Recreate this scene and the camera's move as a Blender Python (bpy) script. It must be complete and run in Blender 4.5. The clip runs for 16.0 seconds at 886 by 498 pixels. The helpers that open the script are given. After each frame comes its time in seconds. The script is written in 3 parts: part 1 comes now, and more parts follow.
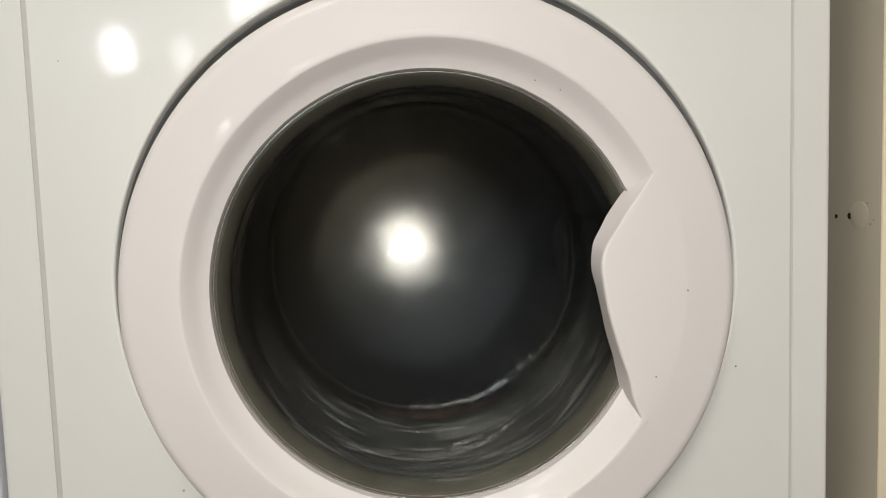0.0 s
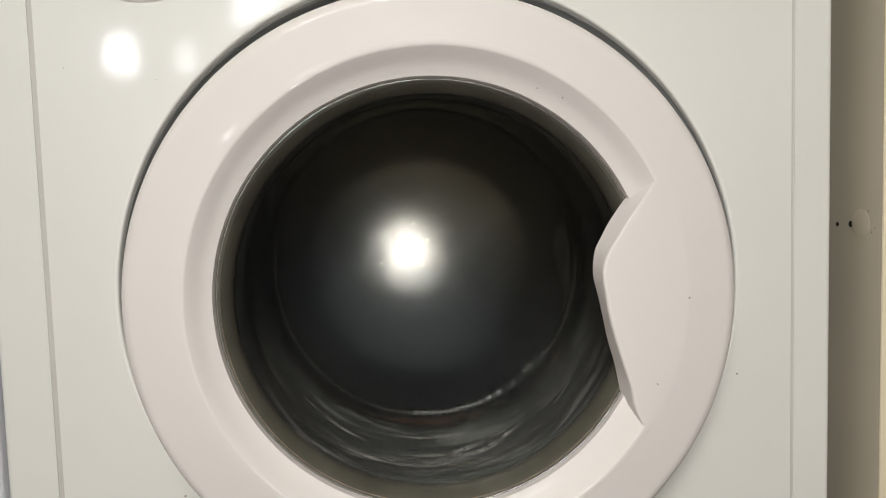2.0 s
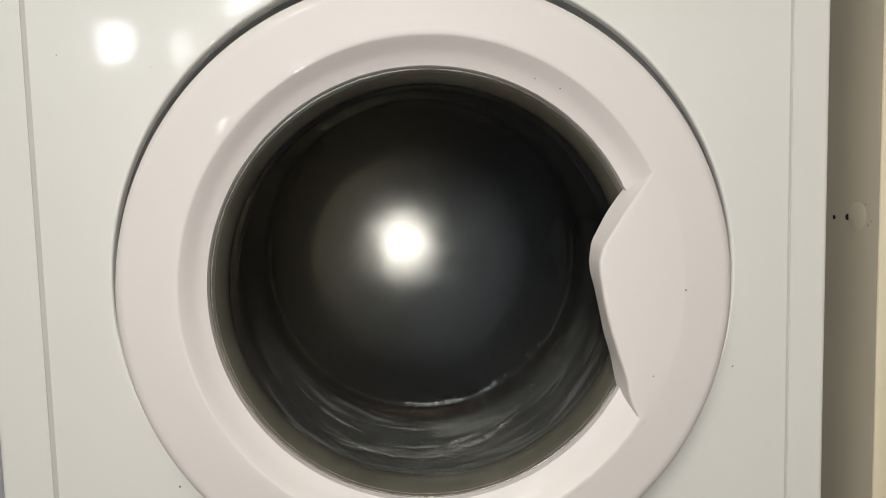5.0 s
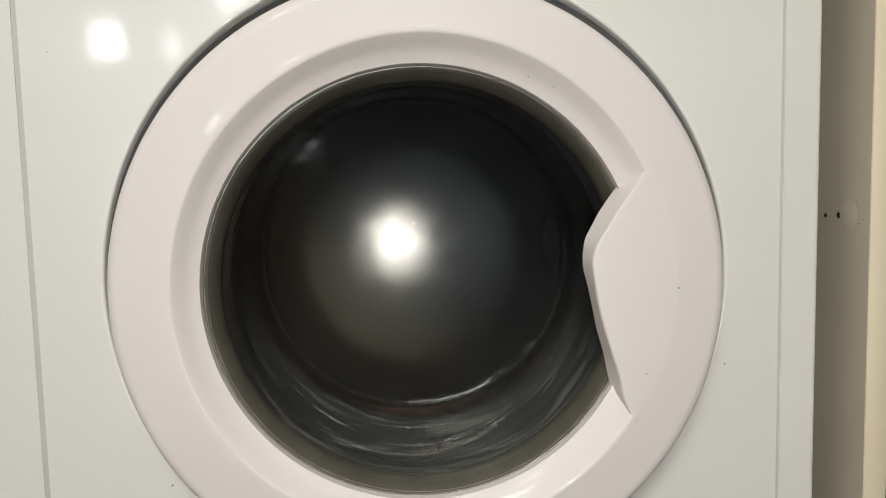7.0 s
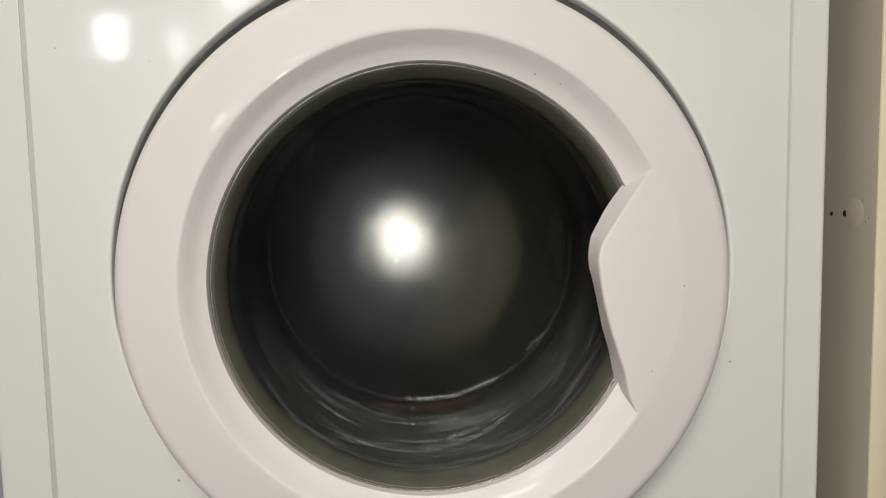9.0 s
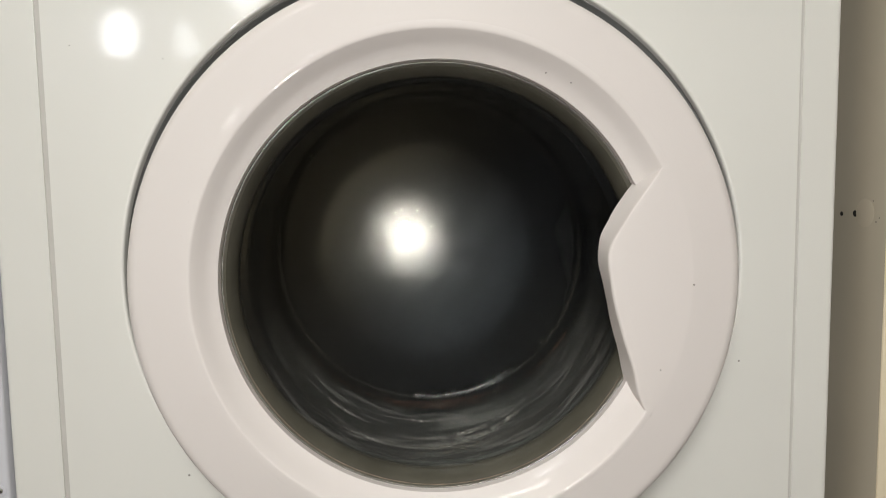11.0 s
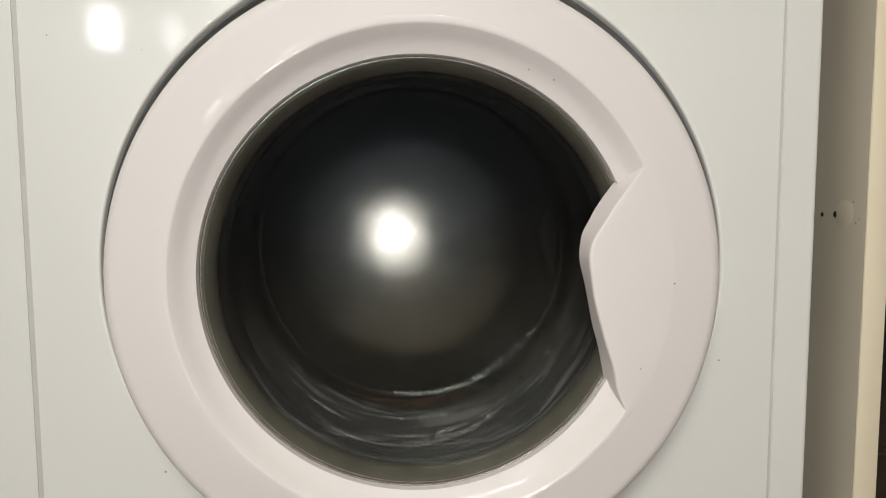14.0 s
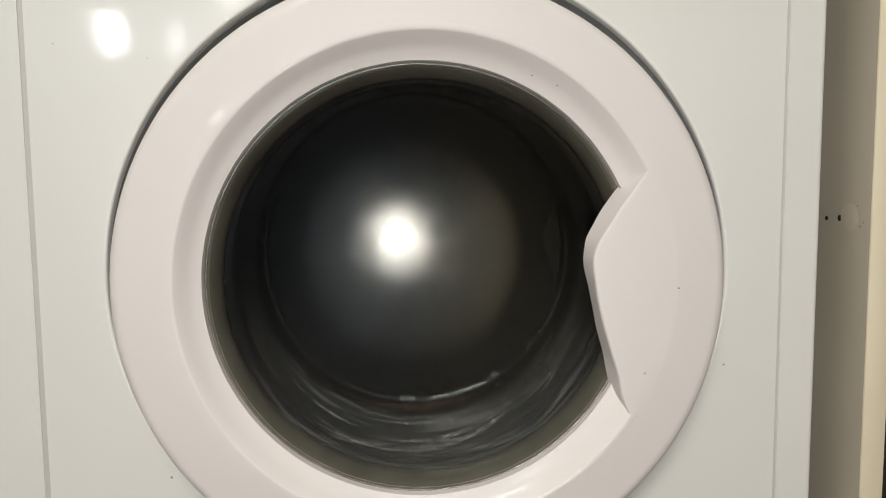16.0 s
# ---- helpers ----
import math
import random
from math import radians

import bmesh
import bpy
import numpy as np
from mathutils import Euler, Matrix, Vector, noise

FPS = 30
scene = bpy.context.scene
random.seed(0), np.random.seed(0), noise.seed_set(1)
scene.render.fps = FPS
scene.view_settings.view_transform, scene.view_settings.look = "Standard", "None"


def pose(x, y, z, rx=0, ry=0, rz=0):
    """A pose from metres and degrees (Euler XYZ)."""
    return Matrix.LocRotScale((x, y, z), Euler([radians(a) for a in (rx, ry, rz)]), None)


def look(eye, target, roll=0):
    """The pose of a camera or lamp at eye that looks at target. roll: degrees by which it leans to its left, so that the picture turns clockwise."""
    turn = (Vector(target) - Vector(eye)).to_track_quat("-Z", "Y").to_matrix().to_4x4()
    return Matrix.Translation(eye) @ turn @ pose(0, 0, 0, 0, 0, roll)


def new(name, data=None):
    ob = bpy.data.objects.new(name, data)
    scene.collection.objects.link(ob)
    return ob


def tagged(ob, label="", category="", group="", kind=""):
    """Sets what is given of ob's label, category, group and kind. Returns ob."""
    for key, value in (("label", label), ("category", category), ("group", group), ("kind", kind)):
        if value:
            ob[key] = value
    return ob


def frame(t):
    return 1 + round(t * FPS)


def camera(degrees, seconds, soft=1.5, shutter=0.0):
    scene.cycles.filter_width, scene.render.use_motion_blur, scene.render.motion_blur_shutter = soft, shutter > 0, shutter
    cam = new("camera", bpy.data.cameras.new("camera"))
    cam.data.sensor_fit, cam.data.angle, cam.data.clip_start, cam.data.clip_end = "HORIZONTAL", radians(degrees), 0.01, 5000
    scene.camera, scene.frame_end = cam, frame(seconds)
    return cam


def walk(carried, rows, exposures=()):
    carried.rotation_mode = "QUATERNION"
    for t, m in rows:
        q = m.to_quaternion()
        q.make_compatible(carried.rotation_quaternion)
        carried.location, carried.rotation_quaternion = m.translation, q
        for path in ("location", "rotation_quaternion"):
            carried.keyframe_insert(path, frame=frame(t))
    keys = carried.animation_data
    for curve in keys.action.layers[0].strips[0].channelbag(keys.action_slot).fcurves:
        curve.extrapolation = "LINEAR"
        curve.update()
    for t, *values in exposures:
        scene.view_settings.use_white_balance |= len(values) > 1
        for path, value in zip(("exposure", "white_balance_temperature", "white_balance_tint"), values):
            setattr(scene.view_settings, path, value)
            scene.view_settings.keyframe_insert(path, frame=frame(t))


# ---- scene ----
ZC = 0.43            # height of the door's centre above the floor
FC = Vector((-0.003, 0.0133))   # middle of the glass bowl's flat, from the door's centre

cam = camera(65, 16.0, soft=1.0)


def aim(x, y, z, yaw, pitch, roll):
    eye = Vector((x, y, z + ZC))
    a, b = radians(yaw), radians(pitch)
    return look(eye, eye + Vector((math.sin(a) * math.cos(b), math.cos(a) * math.cos(b), math.sin(b))), roll)


PATH = [
    (0, -0.0125, -0.4948, 0.0644, 2.54, -4.32, -1.85),
    (0.5, -0.0140, -0.4953, 0.0640, 2.56, -4.29, -1.80),
    (1, -0.0130, -0.4956, 0.0650, 2.43, -4.12, -1.72),
    (1.5, -0.0147, -0.4964, 0.0651, 2.49, -3.99, -1.67),
    (2, -0.0133, -0.4964, 0.0658, 2.46, -3.91, -1.68),
    (2.5, -0.0150, -0.4946, 0.0650, 2.66, -4.07, -1.51),
    (3, -0.0143, -0.4958, 0.0658, 2.65, -4.02, -1.58),
    (3.5, -0.0145, -0.4958, 0.0671, 2.68, -4.02, -1.62),
    (4, -0.0140, -0.4953, 0.0664, 2.67, -4.39, -1.48),
    (6.5, -0.0132, -0.4941, 0.0643, 3.15, -4.66, -1.34),
    (7, -0.0140, -0.4942, 0.0647, 3.38, -4.72, -1.34),
    (7.5, -0.0135, -0.4949, 0.0645, 3.29, -4.51, -1.38),
    (8, -0.0116, -0.4949, 0.0653, 3.25, -4.46, -1.52),
    (8.5, -0.0139, -0.4951, 0.0630, 3.38, -4.57, -1.39),
    (9, -0.0162, -0.4950, 0.0645, 3.14, -4.92, -1.16),
    (11.5, -0.0196, -0.4970, 0.0641, 2.63, -5.05, -0.85),
    (12, -0.0190, -0.4964, 0.0651, 2.61, -5.08, -0.74),
    (12.5, -0.0127, -0.4930, 0.0625, 3.56, -5.01, -0.54),
    (13, -0.0139, -0.4929, 0.0637, 3.86, -5.41, -0.35),
    (13.5, -0.0140, -0.4942, 0.0633, 3.76, -5.41, -0.28),
    (14, -0.0143, -0.4947, 0.0617, 3.64, -5.06, -0.26),
    (14.5, -0.0131, -0.4945, 0.0641, 3.44, -5.32, -0.35),
    (15, -0.0152, -0.4935, 0.0630, 3.62, -5.28, -0.28),
    (15.5, -0.0147, -0.4948, 0.0645, 3.55, -5.16, -0.36),
    (16, -0.0142, -0.4958, 0.0641, 3.28, -4.88, -0.52),
]
walk(cam, [(t, aim(*row)) for t, *row in PATH], exposures=((0, 0.0), (7.6, 0.0), (8.0, 0.25), (8.5, 0.12), (9.0, -0.05), (9.6, 0.0), (16, 0.0)))

# ---- world and lights ----
world = bpy.data.worlds.new("world")
scene.world = world
world.use_nodes = True
wn = world.node_tree
sky = wn.nodes.new("ShaderNodeTexSky")
sky.sky_type, sky.sun_disc = "NISHITA", False
sky.sun_elevation, sky.sun_rotation = radians(35), radians(200)
wn.links.new(sky.outputs[0], wn.nodes["Background"].inputs["Color"])
wn.nodes["Background"].inputs["Strength"].default_value = 0.1
scene.view_settings.exposure = 0.0


def lamp(name, kind, energy, colour, m, size=None, size_y=None, radius=None, spread=None):
    data = bpy.data.lights.new(name, kind)
    data.energy, data.color = energy, colour
    if kind == "AREA":
        data.shape, data.size, data.size_y = "RECTANGLE", size, size_y
        if spread:
            data.spread = radians(spread)
    else:
        data.shadow_soft_size = radius
    ob = new(name, data)
    ob.matrix_world = m
    return ob


# daylight entering by the three panes of the window behind the camera
WIN = [(-1.065, -0.955, 0.545, 0.68), (-0.82, -0.755, 0.525, 0.65), (-0.62, -0.42, 0.68, 0.93)]
YW = -2.0
# opening added for the main light: x0, x1, z0, z1
UP = (-1.00, 0.30, 1.92, 2.32)
for (x0, x1, z0, z1), watts in zip(WIN, (1.6, 0.35, 2.6)):
    at = Vector(((x0 + x1) / 2, YW - 0.03, (z0 + z1) / 2 + ZC))
    lamp("window_and_key_light", "AREA", watts, (0.93, 1.0, 1.0), look(at, at + Vector((0, 1, 0))), x1 - x0, z1 - z0)
# the main light, added as an unseen upper opening clear of mirrored highlights
at = Vector(((UP[0] + UP[1]) / 2, YW - 0.03, (UP[2] + UP[3]) / 2))
lamp("window_and_key_light", "AREA", 43, (1.0, 0.978, 0.922), look(at, at + Vector((0.05, 1, -0.75))), UP[1] - UP[0], UP[3] - UP[2])
# the torch held a hand's width under the lens
lamp("phone_torch", "POINT", 3.2, (1.0, 0.955, 0.89), pose(-0.016, -0.505, ZC - 0.013), radius=0.006)


# ---- materials ----
def nodes_of(name):
    m = bpy.data.materials.new(name)
    m.use_nodes = True
    return m, m.node_tree, m.node_tree.nodes["Principled BSDF"]


def mat(name, a, b=None, rough=0.5, metal=0.0, scale=8.0, bump=0.0, bump_scale=200.0, coat=0.0, coat_rough=0.06, spec=0.5, rough2=None, stretch=None):
    """A surface whose colour drifts from a to b, with fine relief and uneven gloss."""
    m, nt, bsdf = nodes_of(name)
    b = b or a
    tc = nt.nodes.new("ShaderNodeTexCoord")
    src = tc.outputs["Object"]
    if stretch:
        mp = nt.nodes.new("ShaderNodeMapping")
        mp.inputs["Scale"].default_value = stretch
        nt.links.new(src, mp.inputs[0])
        src = mp.outputs[0]
    n1 = nt.nodes.new("ShaderNodeTexNoise")
    n1.inputs["Scale"].default_value, n1.inputs["Detail"].default_value = scale, 6
    ramp = nt.nodes.new("ShaderNodeValToRGB")
    ramp.color_ramp.elements[0].position, ramp.color_ramp.elements[1].position = 0.32, 0.68
    ramp.color_ramp.elements[0].color, ramp.color_ramp.elements[1].color = (*a, 1), (*b, 1)
    nt.links.new(src, n1.inputs["Vector"])
    nt.links.new(n1.outputs["Fac"], ramp.inputs[0])
    nt.links.new(ramp.outputs[0], bsdf.inputs["Base Color"])
    bsdf.inputs["Metallic"].default_value = metal
    bsdf.inputs["Specular IOR Level"].default_value = spec
    bsdf.inputs["Coat Weight"].default_value = coat
    bsdf.inputs["Coat Roughness"].default_value = coat_rough
    mr = nt.nodes.new("ShaderNodeMapRange")
    mr.inputs["To Min"].default_value, mr.inputs["To Max"].default_value = rough, rough2 if rough2 is not None else rough * 1.25
    n2 = nt.nodes.new("ShaderNodeTexNoise")
    n2.inputs["Scale"].default_value, n2.inputs["Detail"].default_value = scale * 5, 4
    nt.links.new(src, n2.inputs["Vector"])
    nt.links.new(n2.outputs["Fac"], mr.inputs["Value"])
    nt.links.new(mr.outputs[0], bsdf.inputs["Roughness"])
    if bump:
        n3 = nt.nodes.new("ShaderNodeTexNoise")
        n3.inputs["Scale"].default_value, n3.inputs["Detail"].default_value = bump_scale, 2
        bp = nt.nodes.new("ShaderNodeBump")
        bp.inputs["Strength"].default_value, bp.inputs["Distance"].default_value = bump, 0.001
        nt.links.new(src, n3.inputs["Vector"])
        nt.links.new(n3.outputs["Fac"], bp.inputs["Height"])
        nt.links.new(bp.outputs[0], bsdf.inputs["Normal"])
        nt.links.new(bp.outputs[0], bsdf.inputs["Coat Normal"])
    return m


ENAMEL = mat("white_enamel", (0.828, 0.825, 0.79), (0.80, 0.797, 0.762), 0.26, scale=5, bump=0.024, bump_scale=460, rough2=0.32, coat=0.5, coat_rough=0.05)
DOORWHITE = mat("white_door_plastic", (0.80, 0.757, 0.742), (0.775, 0.728, 0.712), 0.46, scale=4, bump=0.012, bump_scale=300, rough2=0.58, coat=0.26, coat_rough=0.06)
GROOVE_SHADE = mat("groove_shade_grey", (0.60, 0.585, 0.555), (0.56, 0.545, 0.515), 0.5, scale=20)
OLIVE = mat("olive_grey_bezel", (0.112, 0.107, 0.086), (0.085, 0.081, 0.064), 0.20, scale=30, bump=0.012, bump_scale=150)
BROWNLINE = mat("brown_residue_line", (0.32, 0.25, 0.19), (0.20, 0.15, 0.11), 0.5, scale=60)
RUBBER = mat("grey_rubber_gasket", (0.035, 0.038, 0.036), (0.02, 0.022, 0.02), 0.6, scale=25, bump=0.15, bump_scale=90)
TUB = mat("dark_tub_plastic", (0.012, 0.012, 0.012), (0.006, 0.006, 0.006), 0.6, scale=10)
LAMINATE = mat("grey_beige_laminate", (0.49, 0.445, 0.36), (0.45, 0.41, 0.33), 0.38, scale=6, bump=0.06, bump_scale=400)
CREAM = mat("cream_edge_band", (0.90, 0.81, 0.61), (0.87, 0.77, 0.57), 0.4, scale=12)
CAPPLASTIC = mat("beige_cap_plastic", (0.52, 0.47, 0.38), (0.49, 0.445, 0.36), 0.33, scale=40)
BLACK = mat("black_hole", (0.006, 0.005, 0.005), None, 0.7)
COOLWHITE = mat("cool_white_laminate", (0.70, 0.71, 0.76), (0.66, 0.67, 0.73), 0.3, scale=5)
DARKWOOD = mat("dark_brown_laminate", (0.035, 0.022, 0.018), (0.022, 0.014, 0.012), 0.4, scale=9, stretch=(6, 6, 1))
CHROME = mat("bright_steel", (0.62, 0.61, 0.60), (0.52, 0.51, 0.50), 0.18, metal=1.0, scale=40)
SCREW_Z = -0.1470
PLASTER = mat("cream_plaster", (0.66, 0.60, 0.50), (0.60, 0.54, 0.45), 0.8, scale=3, bump=0.2, bump_scale=60)
# near-black so that the unseen wall's reflection in the glass stays dark
BACKWALL = mat("dark_reflection_wall", (0.026, 0.022, 0.019), (0.018, 0.016, 0.014), 0.8, scale=3, bump=0.2, bump_scale=60)
DARKWALL = mat("dark_brown_alcove", (0.03, 0.022, 0.018), (0.02, 0.015, 0.012), 0.7, scale=4)
TILE = mat("dark_brown_tile", (0.075, 0.055, 0.042), (0.05, 0.036, 0.028), 0.35, scale=7, bump=0.1)
GROUT = mat("light_grout", (0.30, 0.27, 0.23), (0.25, 0.22, 0.19), 0.85, scale=50)
SPECK = mat("dark_speck", (0.24, 0.22, 0.20), None, 0.8)


def steel(name, base, rough, rough2, sheen_sectors=False):
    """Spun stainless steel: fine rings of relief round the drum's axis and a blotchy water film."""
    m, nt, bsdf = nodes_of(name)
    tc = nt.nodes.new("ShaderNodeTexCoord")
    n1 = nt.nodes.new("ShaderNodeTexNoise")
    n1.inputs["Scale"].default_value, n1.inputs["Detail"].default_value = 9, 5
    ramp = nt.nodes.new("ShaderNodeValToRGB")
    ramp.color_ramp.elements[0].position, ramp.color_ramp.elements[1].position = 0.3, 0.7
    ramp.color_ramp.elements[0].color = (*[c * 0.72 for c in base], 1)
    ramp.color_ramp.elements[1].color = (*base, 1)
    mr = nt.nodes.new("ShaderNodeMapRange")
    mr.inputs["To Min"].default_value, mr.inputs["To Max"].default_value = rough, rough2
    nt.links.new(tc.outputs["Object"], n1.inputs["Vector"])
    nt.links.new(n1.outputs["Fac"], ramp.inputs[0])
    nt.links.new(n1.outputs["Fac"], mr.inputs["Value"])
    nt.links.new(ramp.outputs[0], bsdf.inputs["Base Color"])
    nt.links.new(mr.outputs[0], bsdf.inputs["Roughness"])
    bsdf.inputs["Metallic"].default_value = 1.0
    # bluish and yellowish sectors paint the reflected sheen that turns with the drum
    if sheen_sectors:
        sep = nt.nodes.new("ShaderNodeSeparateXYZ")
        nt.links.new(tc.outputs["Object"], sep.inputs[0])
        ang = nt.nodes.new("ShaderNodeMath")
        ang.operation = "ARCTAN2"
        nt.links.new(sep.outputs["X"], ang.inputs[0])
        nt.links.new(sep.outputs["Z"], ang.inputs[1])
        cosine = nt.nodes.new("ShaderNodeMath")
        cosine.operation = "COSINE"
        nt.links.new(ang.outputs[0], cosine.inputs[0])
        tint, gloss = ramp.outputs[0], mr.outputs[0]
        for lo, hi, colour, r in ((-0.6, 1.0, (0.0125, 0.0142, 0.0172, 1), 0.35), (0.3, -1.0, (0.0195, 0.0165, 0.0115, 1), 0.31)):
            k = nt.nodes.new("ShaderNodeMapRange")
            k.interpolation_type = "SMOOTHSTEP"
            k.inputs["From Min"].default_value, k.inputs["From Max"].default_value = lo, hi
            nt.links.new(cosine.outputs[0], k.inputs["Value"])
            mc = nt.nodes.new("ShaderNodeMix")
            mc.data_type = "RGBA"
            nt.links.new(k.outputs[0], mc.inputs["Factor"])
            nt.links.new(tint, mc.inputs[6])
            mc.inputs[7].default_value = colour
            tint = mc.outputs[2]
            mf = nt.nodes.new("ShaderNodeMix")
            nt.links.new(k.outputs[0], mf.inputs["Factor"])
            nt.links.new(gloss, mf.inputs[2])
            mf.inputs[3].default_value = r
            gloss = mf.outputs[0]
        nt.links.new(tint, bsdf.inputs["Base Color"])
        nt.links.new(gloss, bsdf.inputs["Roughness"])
    return m


# bases far below steel's own tone: the drum's dimness is in the colour
STEEL = steel("darkened_back_steel", (0.0125, 0.0115, 0.011), 0.44, 0.50, sheen_sectors=True)
WALLSTEEL = steel("darkened_wall_steel", (0.05, 0.049, 0.048), 0.40, 0.55)


def bowl_glass():
    """Clear glass with drying streaks of droplets over its flat and scum bands round its flank."""
    m, nt, bsdf = nodes_of("bowl_glass")
    L = nt.links.new
    tc = nt.nodes.new("ShaderNodeTexCoord")

    def ramp(src, p0, p1):
        mr = nt.nodes.new("ShaderNodeMapRange")
        mr.inputs["From Min"].default_value, mr.inputs["From Max"].default_value = p0, p1
        mr.interpolation_type = "SMOOTHSTEP"
        L(src, mr.inputs["Value"])
        return mr.outputs[0]

    def op(kind, a, b):
        n = nt.nodes.new("ShaderNodeMath")
        n.operation = kind
        for k, v in enumerate((a, b)):
            if isinstance(v, (int, float)):
                n.inputs[k].default_value = v
            else:
                L(v, n.inputs[k])
        return n.outputs[0]

    sep = nt.nodes.new("ShaderNodeSeparateXYZ")
    L(tc.outputs["Object"], sep.inputs[0])
    glass = nt.nodes.new("ShaderNodeBsdfGlass")
    glass.inputs["IOR"].default_value = 1.46
    glass.inputs["Color"].default_value = (0.83, 0.845, 0.83, 1)
    ripple = nt.nodes.new("ShaderNodeBump")
    ripple.inputs["Strength"].default_value, ripple.inputs["Distance"].default_value = 0.18, 0.0012
    L(ripple.outputs[0], glass.inputs["Normal"])
    # scum: thin pale film in bands that follow the flank, mostly low in the bowl
    ang = op("ARCTAN2", sep.outputs["X"], op("MULTIPLY", sep.outputs["Z"], -1.0))
    rad = op("SQRT", op("ADD", op("MULTIPLY", sep.outputs["X"], sep.outputs["X"]), op("MULTIPLY", sep.outputs["Z"], sep.outputs["Z"])), 0)
    cmb = nt.nodes.new("ShaderNodeCombineXYZ")
    L(op("MULTIPLY", ang, 1.3), cmb.inputs[0])
    L(op("MULTIPLY", rad, 110), cmb.inputs[1])
    L(op("MULTIPLY", sep.outputs["Y"], 45), cmb.inputs[2])
    band = nt.nodes.new("ShaderNodeTexNoise")
    band.inputs["Scale"].default_value, band.inputs["Detail"].default_value = 1.6, 7
    band.inputs["Distortion"].default_value = 0.6
    L(cmb.outputs[0], band.inputs["Vector"])
    low = ramp(sep.outputs["Z"], -0.02, -0.11)
    wall = ramp(sep.outputs["Y"], 0.068, 0.056)
    L(op("MULTIPLY", band.outputs["Fac"], wall), ripple.inputs["Height"])
    L(op("MULTIPLY", wall, 0.045), glass.inputs["Roughness"])
    film = op("MULTIPLY", op("MULTIPLY", ramp(band.outputs["Fac"], 0.54, 0.68), op("ADD", op("MULTIPLY", low, 0.9), 0.05)), wall)
    # plus a pale veil, denser low down, that paints haze into the dark glass
    film = op("ADD", op("ADD", op("MULTIPLY", film, 0.12), op("ADD", 0.003, op("MULTIPLY", ramp(sep.outputs["Z"], 0.03, -0.07), 0.006))), op("MULTIPLY", wall, op("ADD", 0.006, op("MULTIPLY", low, 0.014))))
    scum = nt.nodes.new("ShaderNodeBsdfDiffuse")
    scum.inputs["Color"].default_value = (0.60, 0.59, 0.56, 1)
    # wet film over the flat, broken by fine dry dashes that slant and steepen downwards
    def slanted(turn, across, along, seed):
        r = nt.nodes.new("ShaderNodeMapping")
        r.inputs["Rotation"].default_value = (0, radians(turn), 0)
        r.inputs["Location"].default_value = (seed, seed, seed)
        mp = nt.nodes.new("ShaderNodeMapping")
        mp.inputs["Scale"].default_value = (along, 1, across)
        n = nt.nodes.new("ShaderNodeTexNoise")
        n.inputs["Scale"].default_value, n.inputs["Detail"].default_value, n.inputs["Distortion"].default_value = 1.0, 0.6, 0.1
        L(tc.outputs["Object"], r.inputs[0])
        L(r.outputs[0], mp.inputs[0])
        L(mp.outputs[0], n.inputs["Vector"])
        return n.outputs["Fac"]

    def blend(k, a, b):
        return op("ADD", op("MULTIPLY", a, op("SUBTRACT", 1.0, k)), op("MULTIPLY", b, k))

    steep = ramp(sep.outputs["Z"], 0.02, -0.03)
    fine = blend(steep, slanted(30, 1800, 130, 0.0), slanted(61, 1800, 130, 0.3))
    patch = slanted(0, 60, 60, 0.7)
    dash = ramp(op("ADD", fine, op("MULTIPLY", op("SUBTRACT", patch, 0.5), 0.25)), 0.53, 0.58)
    # film coverage is centred on the torch's spot and faded to shape its halo
    dx, dz = op("SUBTRACT", sep.outputs["X"], -0.010), op("SUBTRACT", sep.outputs["Z"], 0.012)
    away = op("SQRT", op("ADD", op("MULTIPLY", dx, dx), op("MULTIPLY", dz, dz)), 0)
    ragged = op("ADD", away, op("MULTIPLY", op("SUBTRACT", slanted(0, 60, 60, 0.2), 0.5), 0.02))
    flat = op("MULTIPLY", ramp(ragged, 0.104, 0.015), ramp(away, 0.108, 0.100))
    bp = nt.nodes.new("ShaderNodeBump")
    bp.inputs["Strength"].default_value, bp.inputs["Distance"].default_value = 0.03, 0.0003
    L(fine, bp.inputs["Height"])
    wet = nt.nodes.new("ShaderNodeBsdfGlossy")
    wet.inputs["Roughness"].default_value = 0.152
    wet.distribution = "BECKMANN"
    wet.inputs["Color"].default_value = (0.98, 0.97, 0.93, 1)
    L(bp.outputs[0], wet.inputs["Normal"])
    # wider lobe, its colour gives the sheen round the spot a bluish cast
    halo = nt.nodes.new("ShaderNodeBsdfGlossy")
    halo.inputs["Roughness"].default_value = 0.36
    halo.inputs["Color"].default_value = (0.90, 0.97, 1.0, 1)
    L(bp.outputs[0], halo.inputs["Normal"])
    both = nt.nodes.new("ShaderNodeMixShader")
    both.inputs[0].default_value = 0.50
    L(wet.outputs[0], both.inputs[1])
    L(halo.outputs[0], both.inputs[2])
    wetmix = nt.nodes.new("ShaderNodeMixShader")
    L(op("MULTIPLY", op("MULTIPLY", flat, op("SUBTRACT", 1.0, op("MULTIPLY", dash, 0.3))), 0.026), wetmix.inputs[0])
    L(glass.outputs[0], wetmix.inputs[1])
    L(both.outputs[0], wetmix.inputs[2])
    mix = nt.nodes.new("ShaderNodeMixShader")
    L(film, mix.inputs[0])
    L(wetmix.outputs[0], mix.inputs[1])
    L(scum.outputs[0], mix.inputs[2])
    L(mix.outputs[0], nt.nodes["Material Output"].inputs["Surface"])
    return m


GLASS = bowl_glass()


